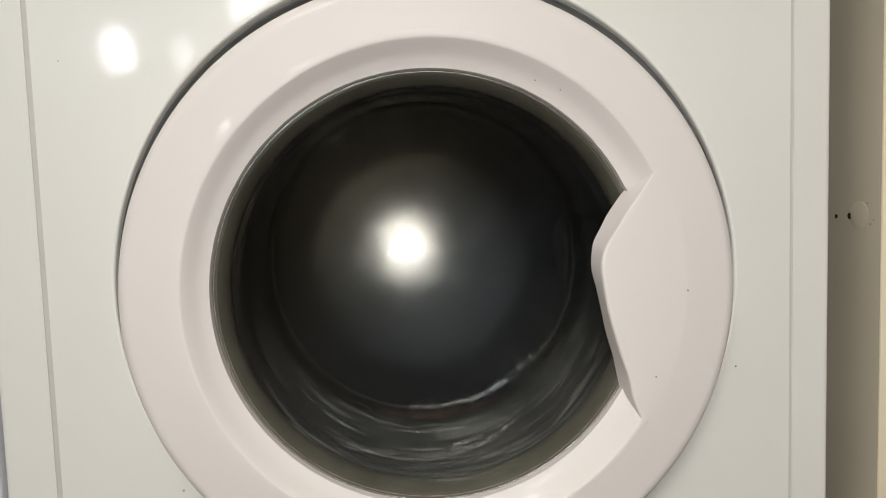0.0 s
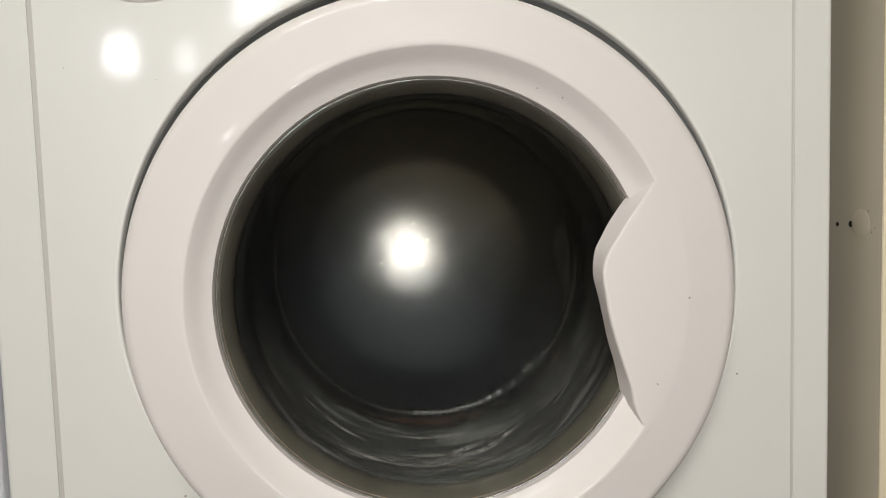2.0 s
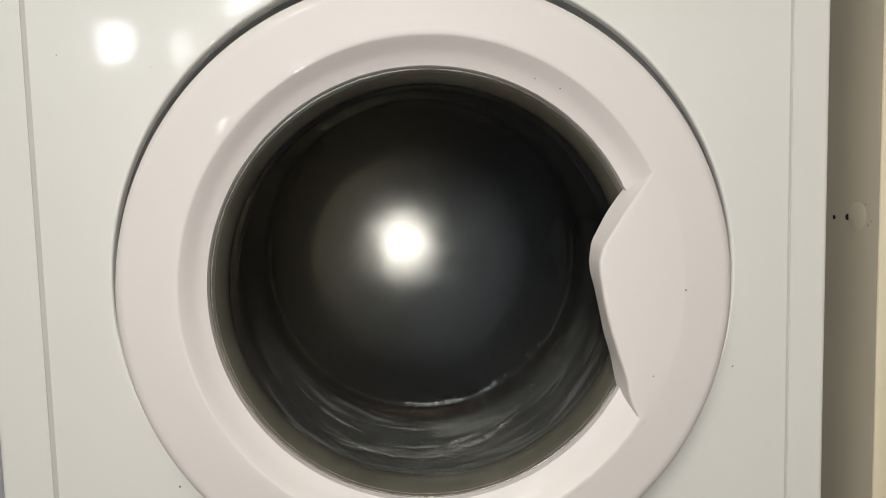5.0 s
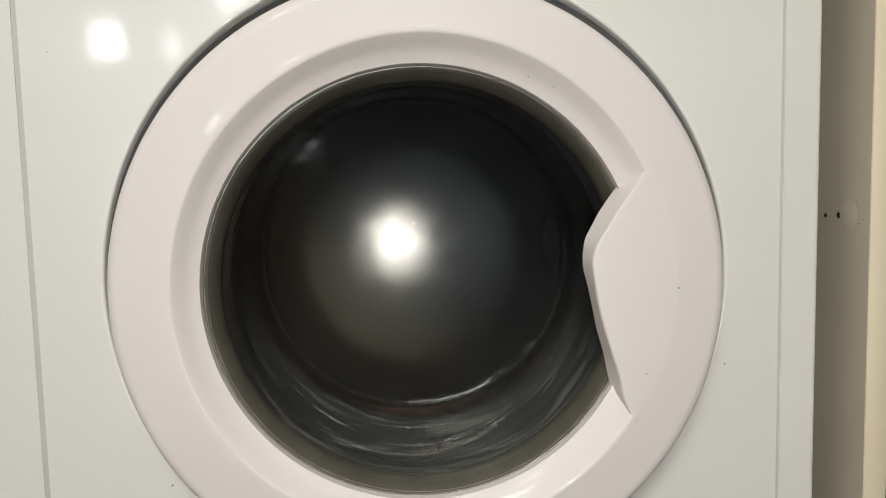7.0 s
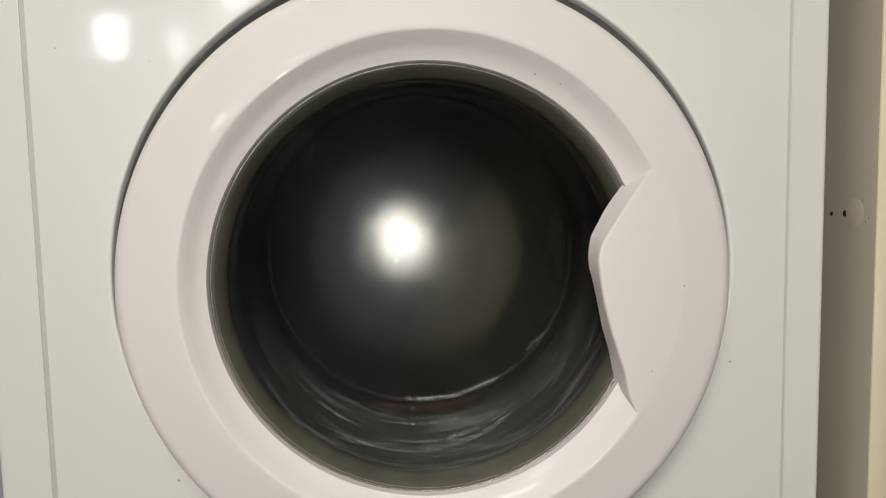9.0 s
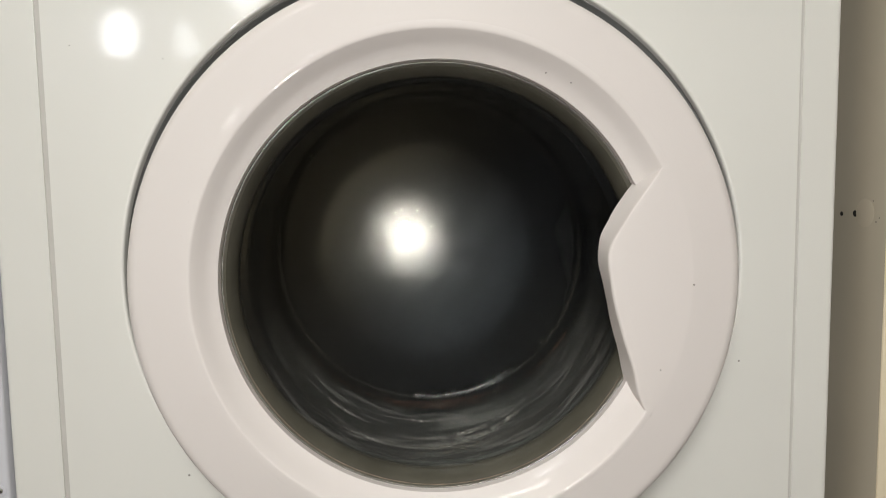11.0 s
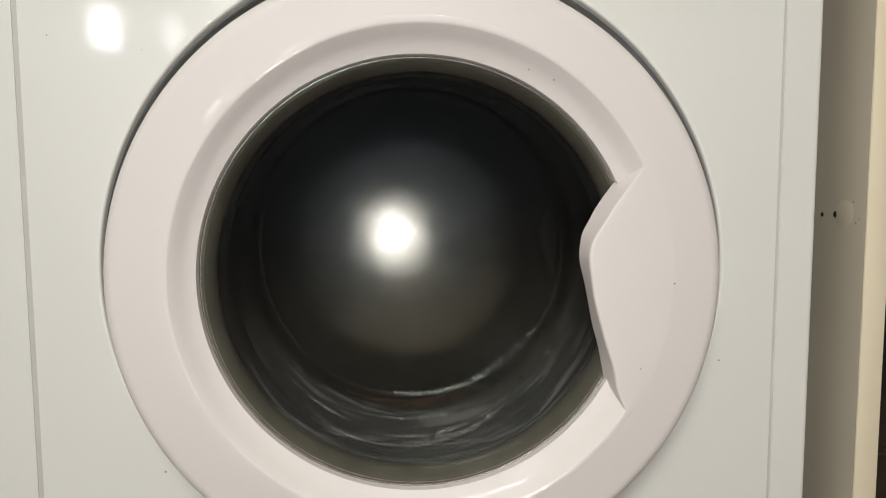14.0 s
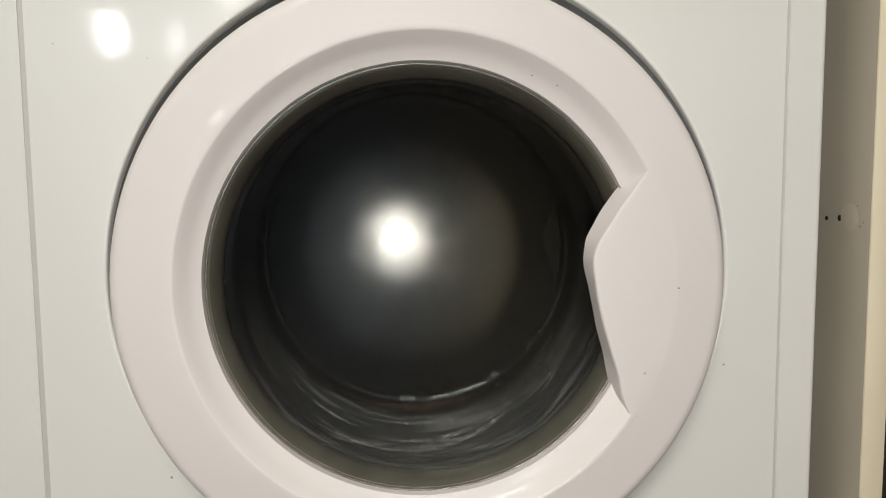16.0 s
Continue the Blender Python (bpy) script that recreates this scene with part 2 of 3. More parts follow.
# ---- mesh tools ----
def part(name, bm, material, parent=None, label="", smooth=True, at=None):
    me = bpy.data.meshes.new(name)
    bmesh.ops.recalc_face_normals(bm, faces=bm.faces[:])
    bm.to_mesh(me)
    bm.free()
    me.materials.append(material)
    if smooth:
        for p in me.polygons:
            p.use_smooth = True
        me.set_sharp_from_angle(angle=radians(38))
    ob = new(name, me)
    if parent:
        ob.parent = parent
    if at is not None:
        ob.matrix_basis = at
    if label:
        ob["label"] = label
    return ob


def box(x0, x1, y0, y1, z0, z1, bevel=0.0, seg=2):
    bm = bmesh.new()
    bmesh.ops.create_cube(bm, size=1, matrix=Matrix.LocRotScale(((x0 + x1) / 2, (y0 + y1) / 2, (z0 + z1) / 2), None, (x1 - x0, y1 - y0, z1 - z0)))
    if bevel:
        bmesh.ops.bevel(bm, geom=bm.edges[:], offset=bevel, segments=seg, profile=0.5, affect="EDGES")
    return bm


def grid_mesh(rows, close_u=True, close_v=False):
    """Quads between rows of points; rows[j][i]."""
    bm = bmesh.new()
    vs = [[bm.verts.new(p) for p in row] for row in rows]
    n, k = len(rows[0]), len(rows)
    for j in range(k if close_v else k - 1):
        for i in range(n if close_u else n - 1):
            a, b = vs[j], vs[(j + 1) % k]
            try:
                bm.faces.new((a[i], a[(i + 1) % n], b[(i + 1) % n], b[i]))
            except ValueError:
                pass
    return bm


def lathe(profile, n=160, centre=(0, 0), cap=False, closed=False):
    """Turn (radius, y) pairs round the y axis."""
    rows = []
    for r, y in profile:
        rows.append([(centre[0] + r * math.cos(2 * math.pi * i / n), y, centre[1] + r * math.sin(2 * math.pi * i / n)) for i in range(n)])
    bm = grid_mesh(rows, close_v=closed)
    if cap:
        bm.verts.ensure_lookup_table()
        bm.faces.new([bm.verts[(len(profile) - 1) * n + i] for i in range(n)])
    return bm


def disc(r, depth, n=24, dome=0.0):
    prof = [(r, 0.0), (r, -depth * 0.6), (r * 0.94, -depth)]
    if dome:
        prof += [(r * 0.6, -depth - dome * 0.7), (r * 0.2, -depth - dome)]
    return lathe(prof, n, cap=True)


# ---- room ----
def room():
    wall = lambda name, *b: tagged(part(name, box(*b), PLASTER, smooth=False), "cream plastered wall of the room", "wall", kind="structure")
    wall("wall_west", -1.95, -1.85, -2.1, 1.4, 0, 2.5)
    wall("wall_east", 1.6, 1.7, -2.1, 1.4, 0, 2.5)
    wall("wall_north", -1.85, 0.33, 0.66, 0.76, 0, 2.4)
    tagged(part("wall_alcove", box(0.33, 1.6, 1.3, 1.4, 0, 2.4), DARKWALL, smooth=False), "dark brown wall of a shaded alcove", "wall", kind="structure")
    # the unseen wall behind the camera, in strips round the panes and the added opening
    bm = bmesh.new()
    holes = [(a, b, c + ZC, d + ZC) for a, b, c, d in WIN] + [UP]
    xs = sorted({-1.85, 1.6, *[v for w in holes for v in w[:2]]})
    for x0, x1 in zip(xs, xs[1:]):
        over = sorted((w[2], w[3]) for w in holes if w[0] <= x0 + 1e-6 and x1 <= w[1] + 1e-6)
        ends = [0.0, *[v for w in over for v in w], 2.4]
        for z0, z1 in zip(ends[0::2], ends[1::2]):
            bmesh.ops.create_cube(bm, size=1, matrix=Matrix.LocRotScale(((x0 + x1) / 2, YW - 0.05, (z0 + z1) / 2), None, (x1 - x0, 0.1, z1 - z0)))
    tagged(part("wall_south", bm, BACKWALL, smooth=False), "unseen wall, darkened for reflections, with panes and an added upper opening", "wall", kind="structure")
    tagged(part("ceiling", box(-1.95, 1.7, -2.1, 1.4, 2.4, 2.5), mat("white_ceiling", (0.78, 0.77, 0.74), (0.74, 0.73, 0.70), 0.85, scale=3), smooth=False), "plain white ceiling", "ceiling", kind="structure")
    fl = tagged(part("floor", box(-1.95, 1.7, -2.1, 1.4, -0.06, -0.006), GROUT, smooth=False), "dark brown tiled floor with pale grout", "floor", kind="structure")
    first = part("tile", box(-0.147, 0.147, -0.147, 0.147, -0.006, 0.0, 0.002, 1), TILE, fl)
    first.location = (1.35, 1.14, 0)
    for i in range(4):
        for j in range(11):
            if i or j:
                o = new("tile", first.data)
                o.parent, o.location = fl, (1.35 - 0.3 * i, 1.14 - 0.3 * j, 0)
    rest = bmesh.new()
    for i in range(4, 11):
        for j in range(11):
            bmesh.ops.create_cube(rest, size=1, matrix=Matrix.LocRotScale((1.35 - 0.3 * i, 1.14 - 0.3 * j, -0.003), None, (0.294, 0.294, 0.006)))
    tagged(part("tile_field", rest, TILE, fl, smooth=False), kind="stuff")


room()


# ---- cabinets at either side ----
def side_panel():
    th = new("cabinet_side_panel")
    th.location = (0, 0, 0)
    tagged(th, "grey-beige laminate cabinet side panel with cream front edge", "panel")
    part("board", box(0.3125, 0.3285, -0.0275, 0.60, 0.0, 2.05, 0.0004, 1), LAMINATE, th, smooth=False)
    part("edge_band", box(0.3122, 0.3288, -0.0295, -0.0276, 0.0, 2.05, 0.0005, 2), CREAM, th, "cream front edge band")
    turn = Matrix.Rotation(radians(-90), 4, "Z")
    # faces -x: the lathe's -y front is turned to -x
    for y, z, r, m, name, lab in ((-0.0042, 0.0411, 0.0103, CAPPLASTIC, "screw_cap", "round beige plastic cap"),):
        part(name, disc(r, 0.0003, 40, 0.0002), m, th, lab, at=Matrix.Translation((0.3125, y, z + ZC)) @ turn)
    # flat black discs stand in for the dark inside the drilled holes
    for y, z, r in ((0.0070, 0.0403, 0.0024), (0.0232, 0.0396, 0.0017)):
        part("screw_hole", disc(r, 0.0003, 20), BLACK, th, "black disc for the dark of a small drilled hole", at=Matrix.Translation((0.3125, y, z + ZC)) @ turn)
    for y, z, r in ((-0.013, 0.050, 0.0007), (-0.0165, 0.035, 0.0008), (-0.020, 0.038, 0.0006)):
        part("mark", disc(r, 0.0001, 10), SPECK, th, "small scuff mark", at=Matrix.Translation((0.3125, y, z + ZC)) @ turn)


side_panel()
lc = tagged(new("neighbour_cabinet"), "dark brown cabinet with a white side board beside the machine", "cabinet")
part("side_board", box(-0.3195, -0.3100, -0.001, 0.60, 0.0, 0.86, 0.0022, 4), COOLWHITE, lc, "cool white side board")
part("door", box(-0.90, -0.3215, 0.004, 0.022, 0.06, 0.85, 0.002), DARKWOOD, lc, "dark brown door")
part("carcass", box(-0.90, -0.3205, 0.024, 0.60, 0.0, 0.86, 0.002), DARKWOOD, lc)
SCREW = (-0.3160, -0.0010, SCREW_Z + ZC)
part("washer", lathe([(0.0042, 0.0004), (0.0042, -0.0004), (0.0036, -0.0007), (0.0024, -0.0005)], 28, cap=True), COOLWHITE, lc, "pale plastic washer", at=Matrix.Translation(SCREW))
part("screw", lathe([(0.0021, 0.0), (0.0020, -0.0010), (0.0014, -0.0018), (0.0006, -0.0021)], 24, cap=True), CHROME, lc, "domed steel screw head", at=Matrix.Translation(SCREW))


# ---- washing machine ----
wm = tagged(new("washing_machine"), "white front-loading washing machine, running, with closed round door", "washing machine")
XL, XR = -0.3080, 0.2937        # outer edges
GL, GR = -0.2700, 0.2644        # middle of the two upright grooves
GW, GN = 0.0019, 0.0012        # half-widths of the wide and the narrow groove
ZT, ZB = 0.85, 0.0


def shell():
    """The cabinet's sheet sides, top and bottom, open to the front, closed at the back."""
    rows = []
    for dx, y in ((0.0, 0.010), (0.0, 0.56)):
        rows.append([(XL + dx, y, 0.02), (XR - dx, y, 0.02), (XR - dx, y, ZT), (XL + dx, y, ZT)])
    bm = grid_mesh(rows)
    bm.verts.ensure_lookup_table()
    bm.faces.new([bm.verts[k] for k in (4, 5, 6, 7)])
    bmesh.ops.recalc_face_normals(bm, faces=bm.faces[:])
    bmesh.ops.solidify(bm, geom=bm.faces[:], thickness=0.0012)
    return bm


part("cabinet_shell", shell(), ENAMEL, wm, smooth=False)


def strip(x0, x1, r0, r1):
    """An upright strip of the front with rounded long edges of radius r0 and r1."""
    pts = [(x0, 0.03)] + [(x0 + r0 - r0 * math.cos(a), r0 - r0 * math.sin(a)) for a in [k * math.pi / 12 for k in range(7)]]
    pts += [(x0 + r0 + 0.001, 0.0), (x1 - r1 - 0.001, 0.0)]
    pts += [(x1 - r1 + r1 * math.sin(a), r1 - r1 * math.cos(a)) for a in [k * math.pi / 12 for k in range(7)]] + [(x1, 0.03)]
    return grid_mesh([[(x, y, z) for x, y in pts] for z in (0.09, 0.3, 0.5, 0.72)], close_u=False)


part("edge_strip", strip(XL, GL - GW, 0.005, 0.0001), ENAMEL, wm)
part("edge_strip", strip(GR + GN, XR, 0.0001, 0.004), ENAMEL, wm)
# a grey floor in each groove carries the groove's shade in its colour
for gx in (GL, GR):
    part("groove_floor", box(gx - GW - 0.001, gx + GW + 0.001, 0.0011, 0.004, 0.09, 0.72), GROOVE_SHADE, wm, "floor of the upright groove, its soft shade in the grey", smooth=False)
part("plinth", box(XL + 0.005, XR - 0.005, 0.012, 0.05, 0.015, 0.088, 0.002), ENAMEL, wm)
part("control_panel", box(XL, XR, -0.002, 0.03, 0.722, 0.85, 0.004, 3), DOORWHITE, wm)
for fx in (-0.26, 0.25):
    for fy in (0.06, 0.50):
        part("foot", lathe([(0.018, 0), (0.02, 0.004), (0.02, 0.02), (0.012, 0.022)], 20, cap=True), RUBBER, wm, at=Matrix.Translation((fx, fy, 0.0)) @ Matrix.Rotation(radians(90), 4, "X"))


HX, HZ = 0.0000, 0.0018      # the hole is cut a little higher than the sagging door


def front_panel():
    """The middle of the front: a sheet with a round rolled hole for the door."""
    x0, x1, z0, z1 = GL + GW, GR - GN, 0.09 - ZC, 0.72 - ZC
    corners = [math.atan2(z, x) for x in (x0, x1) for z in (z0, z1)]
    angs = sorted(set([round(2 * math.pi * i / 240 - math.pi, 6) for i in range(240)] + [round(a, 6) for a in corners]))

    def edge(a, inset):
        c, s = math.cos(a), math.sin(a)
        t = []
        if abs(c) > 1e-9:
            t.append(((x1 - inset) if c > 0 else (x0 + inset)) / c)
        if abs(s) > 1e-9:
            t.append(((z1 - inset) if s > 0 else (z0 + inset)) / s)
        k = min(v for v in t if v > 0)
        return k * c, k * s

    rows = []
    for r, y in [(0.2214, 0.006)] + [(0.2243 - 0.0026 * math.cos(radians(b)), 0.0026 - 0.0026 * math.sin(radians(b))) for b in range(10, 91, 10)] + [(0.2270, 0.0)]:
        rows.append([(HX + r * math.cos(a), y, HZ + r * math.sin(a)) for a in angs])
    for k in (0.02, 0.12, 0.4, 0.75):
        rows.append([tuple(Vector((HX + 0.2270 * math.cos(a), 0, HZ + 0.2270 * math.sin(a))).lerp(Vector((edge(a, 0.0012)[0], 0, edge(a, 0.0012)[1])), k)) for a in angs])
    for inset, y in ((0.0024, 0.0), (0.0001, 0.0), (0.0, 0.0001), (0.0, 0.012)):
        rows.append([(edge(a, inset)[0], y, edge(a, inset)[1]) for a in angs])
    return part("front_panel", grid_mesh(rows), ENAMEL, wm, at=Matrix.Translation((0, 0, ZC)))


fp = front_panel()

# grey holds the shade on the door's side and the dark line round it
FRAME_SHADE = mat("shaded_door_back", (0.17, 0.17, 0.167), (0.14, 0.14, 0.137), 0.5, scale=20)
# added ring behind the gap; the gap's soft shade is its grey
GAP_GREY = mat("gap_shade_grey", (0.34, 0.345, 0.34), (0.30, 0.305, 0.30), 0.55, scale=20)
part("gap_ring", lathe([(0.2330, 0.0042), (0.2240, 0.0050), (0.2180, 0.0100), (0.2165, 0.020)], 200), GAP_GREY, wm, "added ring whose grey gives the door gap its shade", at=Matrix.Translation((0, 0, ZC)))
# finger grip of the detergent drawer, a lens-shaped bulge above the door
rows = []
for k in range(9):
    a = math.pi / 2 * k / 8
    rows.append([(-0.193 + (0.073 - 0.004 + 0.004 * math.cos(a)) * math.cos(b), -0.0014 * math.sin(a), 0.281 + (0.073 - 0.004 + 0.004 * math.cos(a)) * math.sin(b)) for b in [math.pi * (-0.92 + 0.84 * i / 60) for i in range(61)]])
rows.append([(-0.193 + 0.03 * math.cos(b), -0.0017, 0.285 + 0.02 * math.sin(b)) for b in [math.pi * (-0.92 + 0.84 * i / 60) for i in range(61)]])
part("drawer_grip", grid_mesh(rows, close_u=False), DOORWHITE, wm, "rounded lower edge of the detergent drawer", at=Matrix.Translation((0, 0, ZC)))

# ---- door ----
RA, YA, RB, YB = 0.1671, -0.034, 0.1506, -0.0215
HAND_F = [(-33.1, 0.1671), (-31.0, 0.1585), (-26.46, 0.1482), (-21, 0.1365), (-15.6, 0.1279), (-8, 0.1198), (0.4, 0.1158), (5, 0.1150), (8.1, 0.1156), (11.5, 0.1185), (14.7, 0.1241), (17.8, 0.1322), (20.8, 0.1410), (24, 0.1545), (26.6, 0.1671)]
HAND_B = [(-33.1, 0.1640), (-31.0, 0.1545), (-28.6, 0.1483), (-22, 0.1360), (-17.3, 0.1283), (-8, 0.1192), (-0.8, 0.1149), (4, 0.1128), (7.4, 0.1128), (11, 0.1145), (14.9, 0.1181), (18, 0.1245), (21.2, 0.1325), (24, 0.1430), (26.6, 0.1560)]


def lookup(table, a):
    xs, ys = zip(*table)
    m = np.gradient(np.array(ys), np.array(xs))
    a = min(max(a, xs[0]), xs[-1])
    k = min(max(np.searchsorted(xs, a) - 1, 0), len(xs) - 2)
    h = xs[k + 1] - xs[k]
    t = (a - xs[k]) / h
    return float((2 * t**3 - 3 * t**2 + 1) * ys[k] + (t**3 - 2 * t**2 + t) * h * m[k] + (3 * t**2 - 2 * t**3) * ys[k + 1] + (t**3 - t**2) * h * m[k + 1])


def ring_front():
    """The door's outer moulding: rounded rim and a gently crowned face that ends where the recess begins."""
    prof = [(0.203, 0.012), (0.2125, 0.010), (0.2145, 0.004), (0.2145, -0.008)]
    prof += [(0.2055 + 0.009 * math.cos(radians(b)), -0.012 - 0.0180 * math.sin(radians(b))) for b in range(0, 91, 15)]
    prof += [(0.2045, -0.03018), (0.2035, -0.0303), (0.196, -0.03110), (0.185, -0.03232), (0.179, -0.03302), (0.175, -0.03348), (0.1735, -0.0336)]
    return prof


HA0, HA1 = -33.1, 26.6


def door_ring():
    """The moulding turned about the glass, its outer rim set a little low and to the hinge side."""
    rows = []
    for r, y in ring_front():
        k = min(1.0, max(0.0, (r - 0.1735) / 0.032))
        rows.append([(-0.0002 * k + (r - 0.0024 * k) * math.cos(a), y, -0.0020 * k + (r - 0.0024 * k) * math.sin(a)) for a in [2 * math.pi * i / 240 for i in range(240)]])
    return grid_mesh(rows)


door = part("door", door_ring(), DOORWHITE, wm, "round glossy white plastic door ring", at=Matrix.Translation((0, 0, ZC)))
part("door_back", lathe([(0.205, 0.012), (0.2130, 0.011), (0.2146, 0.006), (0.2146, -0.002), (0.2138, -0.0050), (0.2090, -0.0060), (0.203, 0.0)], 200), FRAME_SHADE, door, "back shell of the door, its side's shade in the grey")


def recess():
    """The sloped band from the door's face down to the glass, all round but for the grip."""
    n = 200
    angs = [HA1 - 0.7] + [HA1 + (360 - (HA1 - HA0)) * i / n for i in range(n + 1)] + [360 + HA0 + 0.7]
    tuck = lambda a: 0.0002 if a < HA1 or a > 360 + HA0 else 0.0
    lip = [(0.1735, -0.0336), (0.1714, YA)] + [(RA + 0.0027 - 0.0034 * math.sin(radians(b)), YA + 0.0034 - 0.0034 * math.cos(radians(b))) for b in (0, 8, 16, 24, 32, 38)]
    prof = lip + [(0.1640, -0.0300), (0.1605, -0.0268), (0.1560, -0.0238), (RB, YB), (RB - 0.0004, YB + 0.006)]
    off = lambda r: 0.0021 * min(1.0, max(0.0, (r - RB) / (0.1640 - RB))) * min(1.0, (0.1735 - r) / 0.003)
    return grid_mesh([[(off(r) * (1 - max(0.0, math.cos(radians(a)))) + r * math.cos(radians(a)), y + tuck(a), r * math.sin(radians(a))) for a in angs] for r, y in prof], close_u=False)


def grip():
    """The grip: the face carries on over the recess and drops to a wall that a hand can pull."""
    n = 90
    angs = [HA0 + (HA1 - HA0) * i / n for i in range(n + 1)]
    rows = []
    for k in range(5):
        rows.append([((0.1735 + (lookup(HAND_F, a) + 0.0022 - 0.1735) * k / 4), -0.0336 if k == 0 else YA, a) for a in angs])
    for b in (20, 45, 70):
        rows.append([(lookup(HAND_F, a) + 0.0022 - 0.0022 * math.sin(radians(b)), YA + 0.0022 * (1 - math.cos(radians(b))), a) for a in angs])
    for k in (0.08, 0.5, 1.0):
        rows.append([(lookup(HAND_F, a) + (min(lookup(HAND_B, a), lookup(HAND_F, a) - 0.0003) - lookup(HAND_F, a)) * k, YA + 0.002 + 0.0155 * k, a) for a in angs])
    rows.append([(min(lookup(HAND_B, a), lookup(HAND_F, a) - 0.0003) + 0.0025, YA + 0.0190, a) for a in angs])
    rows.append([(max(0.1640, lookup(HAND_B, a) + 0.002), YA + 0.0190, a) for a in angs])
    return grid_mesh([[(r * math.cos(radians(a)), y, r * math.sin(radians(a))) for r, y, a in row] for row in rows], close_u=False)


def recess_under():
    """The recess carried on behind the grip, so that no gap shows at its ends."""
    angs = [HA0 - 1 + (HA1 - HA0 + 2) * i / 80 for i in range(81)]
    prof = [(0.1655, -0.0290), (0.1634, -0.0292), (0.1603, -0.0262), (0.1558, -0.0232), (RB + 0.0004, YB + 0.0006), (RB, YB + 0.006)]
    return grid_mesh([[(r * math.cos(radians(a)), y, r * math.sin(radians(a))) for a in angs] for r, y in prof], close_u=False)


part("recess", recess_under(), DOORWHITE, door)
part("recess", recess(), DOORWHITE, door, "sloped white inner band of the door")
part("grip", grip(), DOORWHITE, door, "moulded white pull grip")
# bezel of the glass: olive flange with fine ribs
bez = [(0.1640, -0.0150), (0.1508, -0.0158), (0.1500, -0.0151), (0.1486, -0.0149), (0.1476, -0.0150)]
bez += [(0.1470 - 0.0035 * u - 0.0030 * math.sin(math.pi * u) ** 0.8, -0.0150 + 0.0225 * u) for u in [k / 16 for k in range(17)]]
bez += [(0.1438, 0.0082), (0.1465, 0.0105), (0.160, 0.0110)]
part("bezel", lathe(bez, 200), OLIVE, door, "olive-grey bezel round the glass")
for r0, y0, width, a0, span in ((0.1476, -0.0151, 0.00042, 185, 165), (0.1490, -0.0143, 0.00024, 215, 130), (0.1500, -0.0149, 0.00022, 225, 110)):
    arcs = [radians(a0 + span * i / 140) for i in range(141)]
    thick = lambda k: width * (0.75 + 0.25 * math.sin(k * 0.9) * math.sin(k * 0.37)) * math.sin(math.pi * (k + 1) / 142) ** 0.4
    tube = [[((r0 + thick(k) * math.cos(b)) * math.cos(a), y0 + thick(k) * math.sin(b), (r0 + thick(k) * math.cos(b)) * math.sin(a)) for k, a in enumerate(arcs)] for b in [math.pi * q / 4 for q in range(8)]]
    part("seal_line", grid_mesh(tube, close_u=False, close_v=True), BROWNLINE, door, "thin brown residue line on the bezel")

# glass bowl: flank narrows to a flat that sits a little high


def bowl():
    t = 0.0042
    outer = [(0.1478, 0.004, 0.0), (0.1448, 0.008, 0.0), (0.1425, 0.020, 0.12), (0.1395, 0.036, 0.35), (0.1362, 0.052, 0.6), (0.1330, 0.067, 0.82)]
    outer += [(0.1330 - 0.009 + 0.009 * math.cos(radians(b)), 0.077 + 0.011 * math.sin(radians(b)), 0.9 + 0.1 * b / 90) for b in range(6, 91, 7)]
    outer += [(0.1225, 0.0882, 1.0), (0.09, 0.0897, 1.0), (0.05, 0.0909, 1.0), (0.015, 0.0914, 1.0)]
    n = 240
    ring = lambda r, y, k: [(FC.x * k + r * math.cos(2 * math.pi * i / n), y, FC.y * k + r * math.sin(2 * math.pi * i / n)) for i in range(n)]
    ease = lambda y: (lambda u: u * u * (3 - 2 * u))(min(1.0, max(0.0, (y - 0.045) / 0.04)))
    inner = [(max(r - t * (1.0 - 0.2 * ease(y)), 0.012), y - t * (0.2 + 0.8 * ease(y)), k) for r, y, k in outer]
    rows = [ring(*p) for p in outer] + [ring(*p) for p in reversed(inner)]
    bm = bmesh.new()
    vs = [[bm.verts.new(p) for p in row] for row in rows]
    for j in range(len(rows)):
        a, b = vs[j], vs[(j + 1) % len(rows)]
        if j == len(outer) - 1:
            continue
        for i in range(n):
            bm.faces.new((a[i], a[(i + 1) % n], b[(i + 1) % n], b[i]))
    bm.faces.new(vs[len(outer) - 1])
    bm.faces.new(vs[len(outer)])
    return bm


gl = part("glass_bowl", bowl(), GLASS, door, "clear glass bowl with dried streaks and scum")
gl.visible_shadow = False

# ---- tub, gasket and drum ----
part("gasket", lathe([(0.216, 0.028), (0.205, 0.022), (0.178, 0.020), (0.158, 0.024), (0.1515, 0.034), (0.154, 0.044), (0.165, 0.050), (0.180, 0.056), (0.186, 0.066), (0.215, 0.070), (0.250, 0.070)], 160), RUBBER, wm, "grey rubber door gasket", at=Matrix.Translation((0, 0, ZC)))
part("tub", lathe([(0.250, 0.068), (0.262, 0.072), (0.262, 0.43), (0.06, 0.44)], 96, cap=True), TUB, wm, "dark plastic tub", at=Matrix.Translation((0, 0, ZC)))

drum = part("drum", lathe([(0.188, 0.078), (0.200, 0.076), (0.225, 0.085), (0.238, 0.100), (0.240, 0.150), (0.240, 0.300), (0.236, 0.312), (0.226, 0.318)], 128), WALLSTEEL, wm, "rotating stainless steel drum")


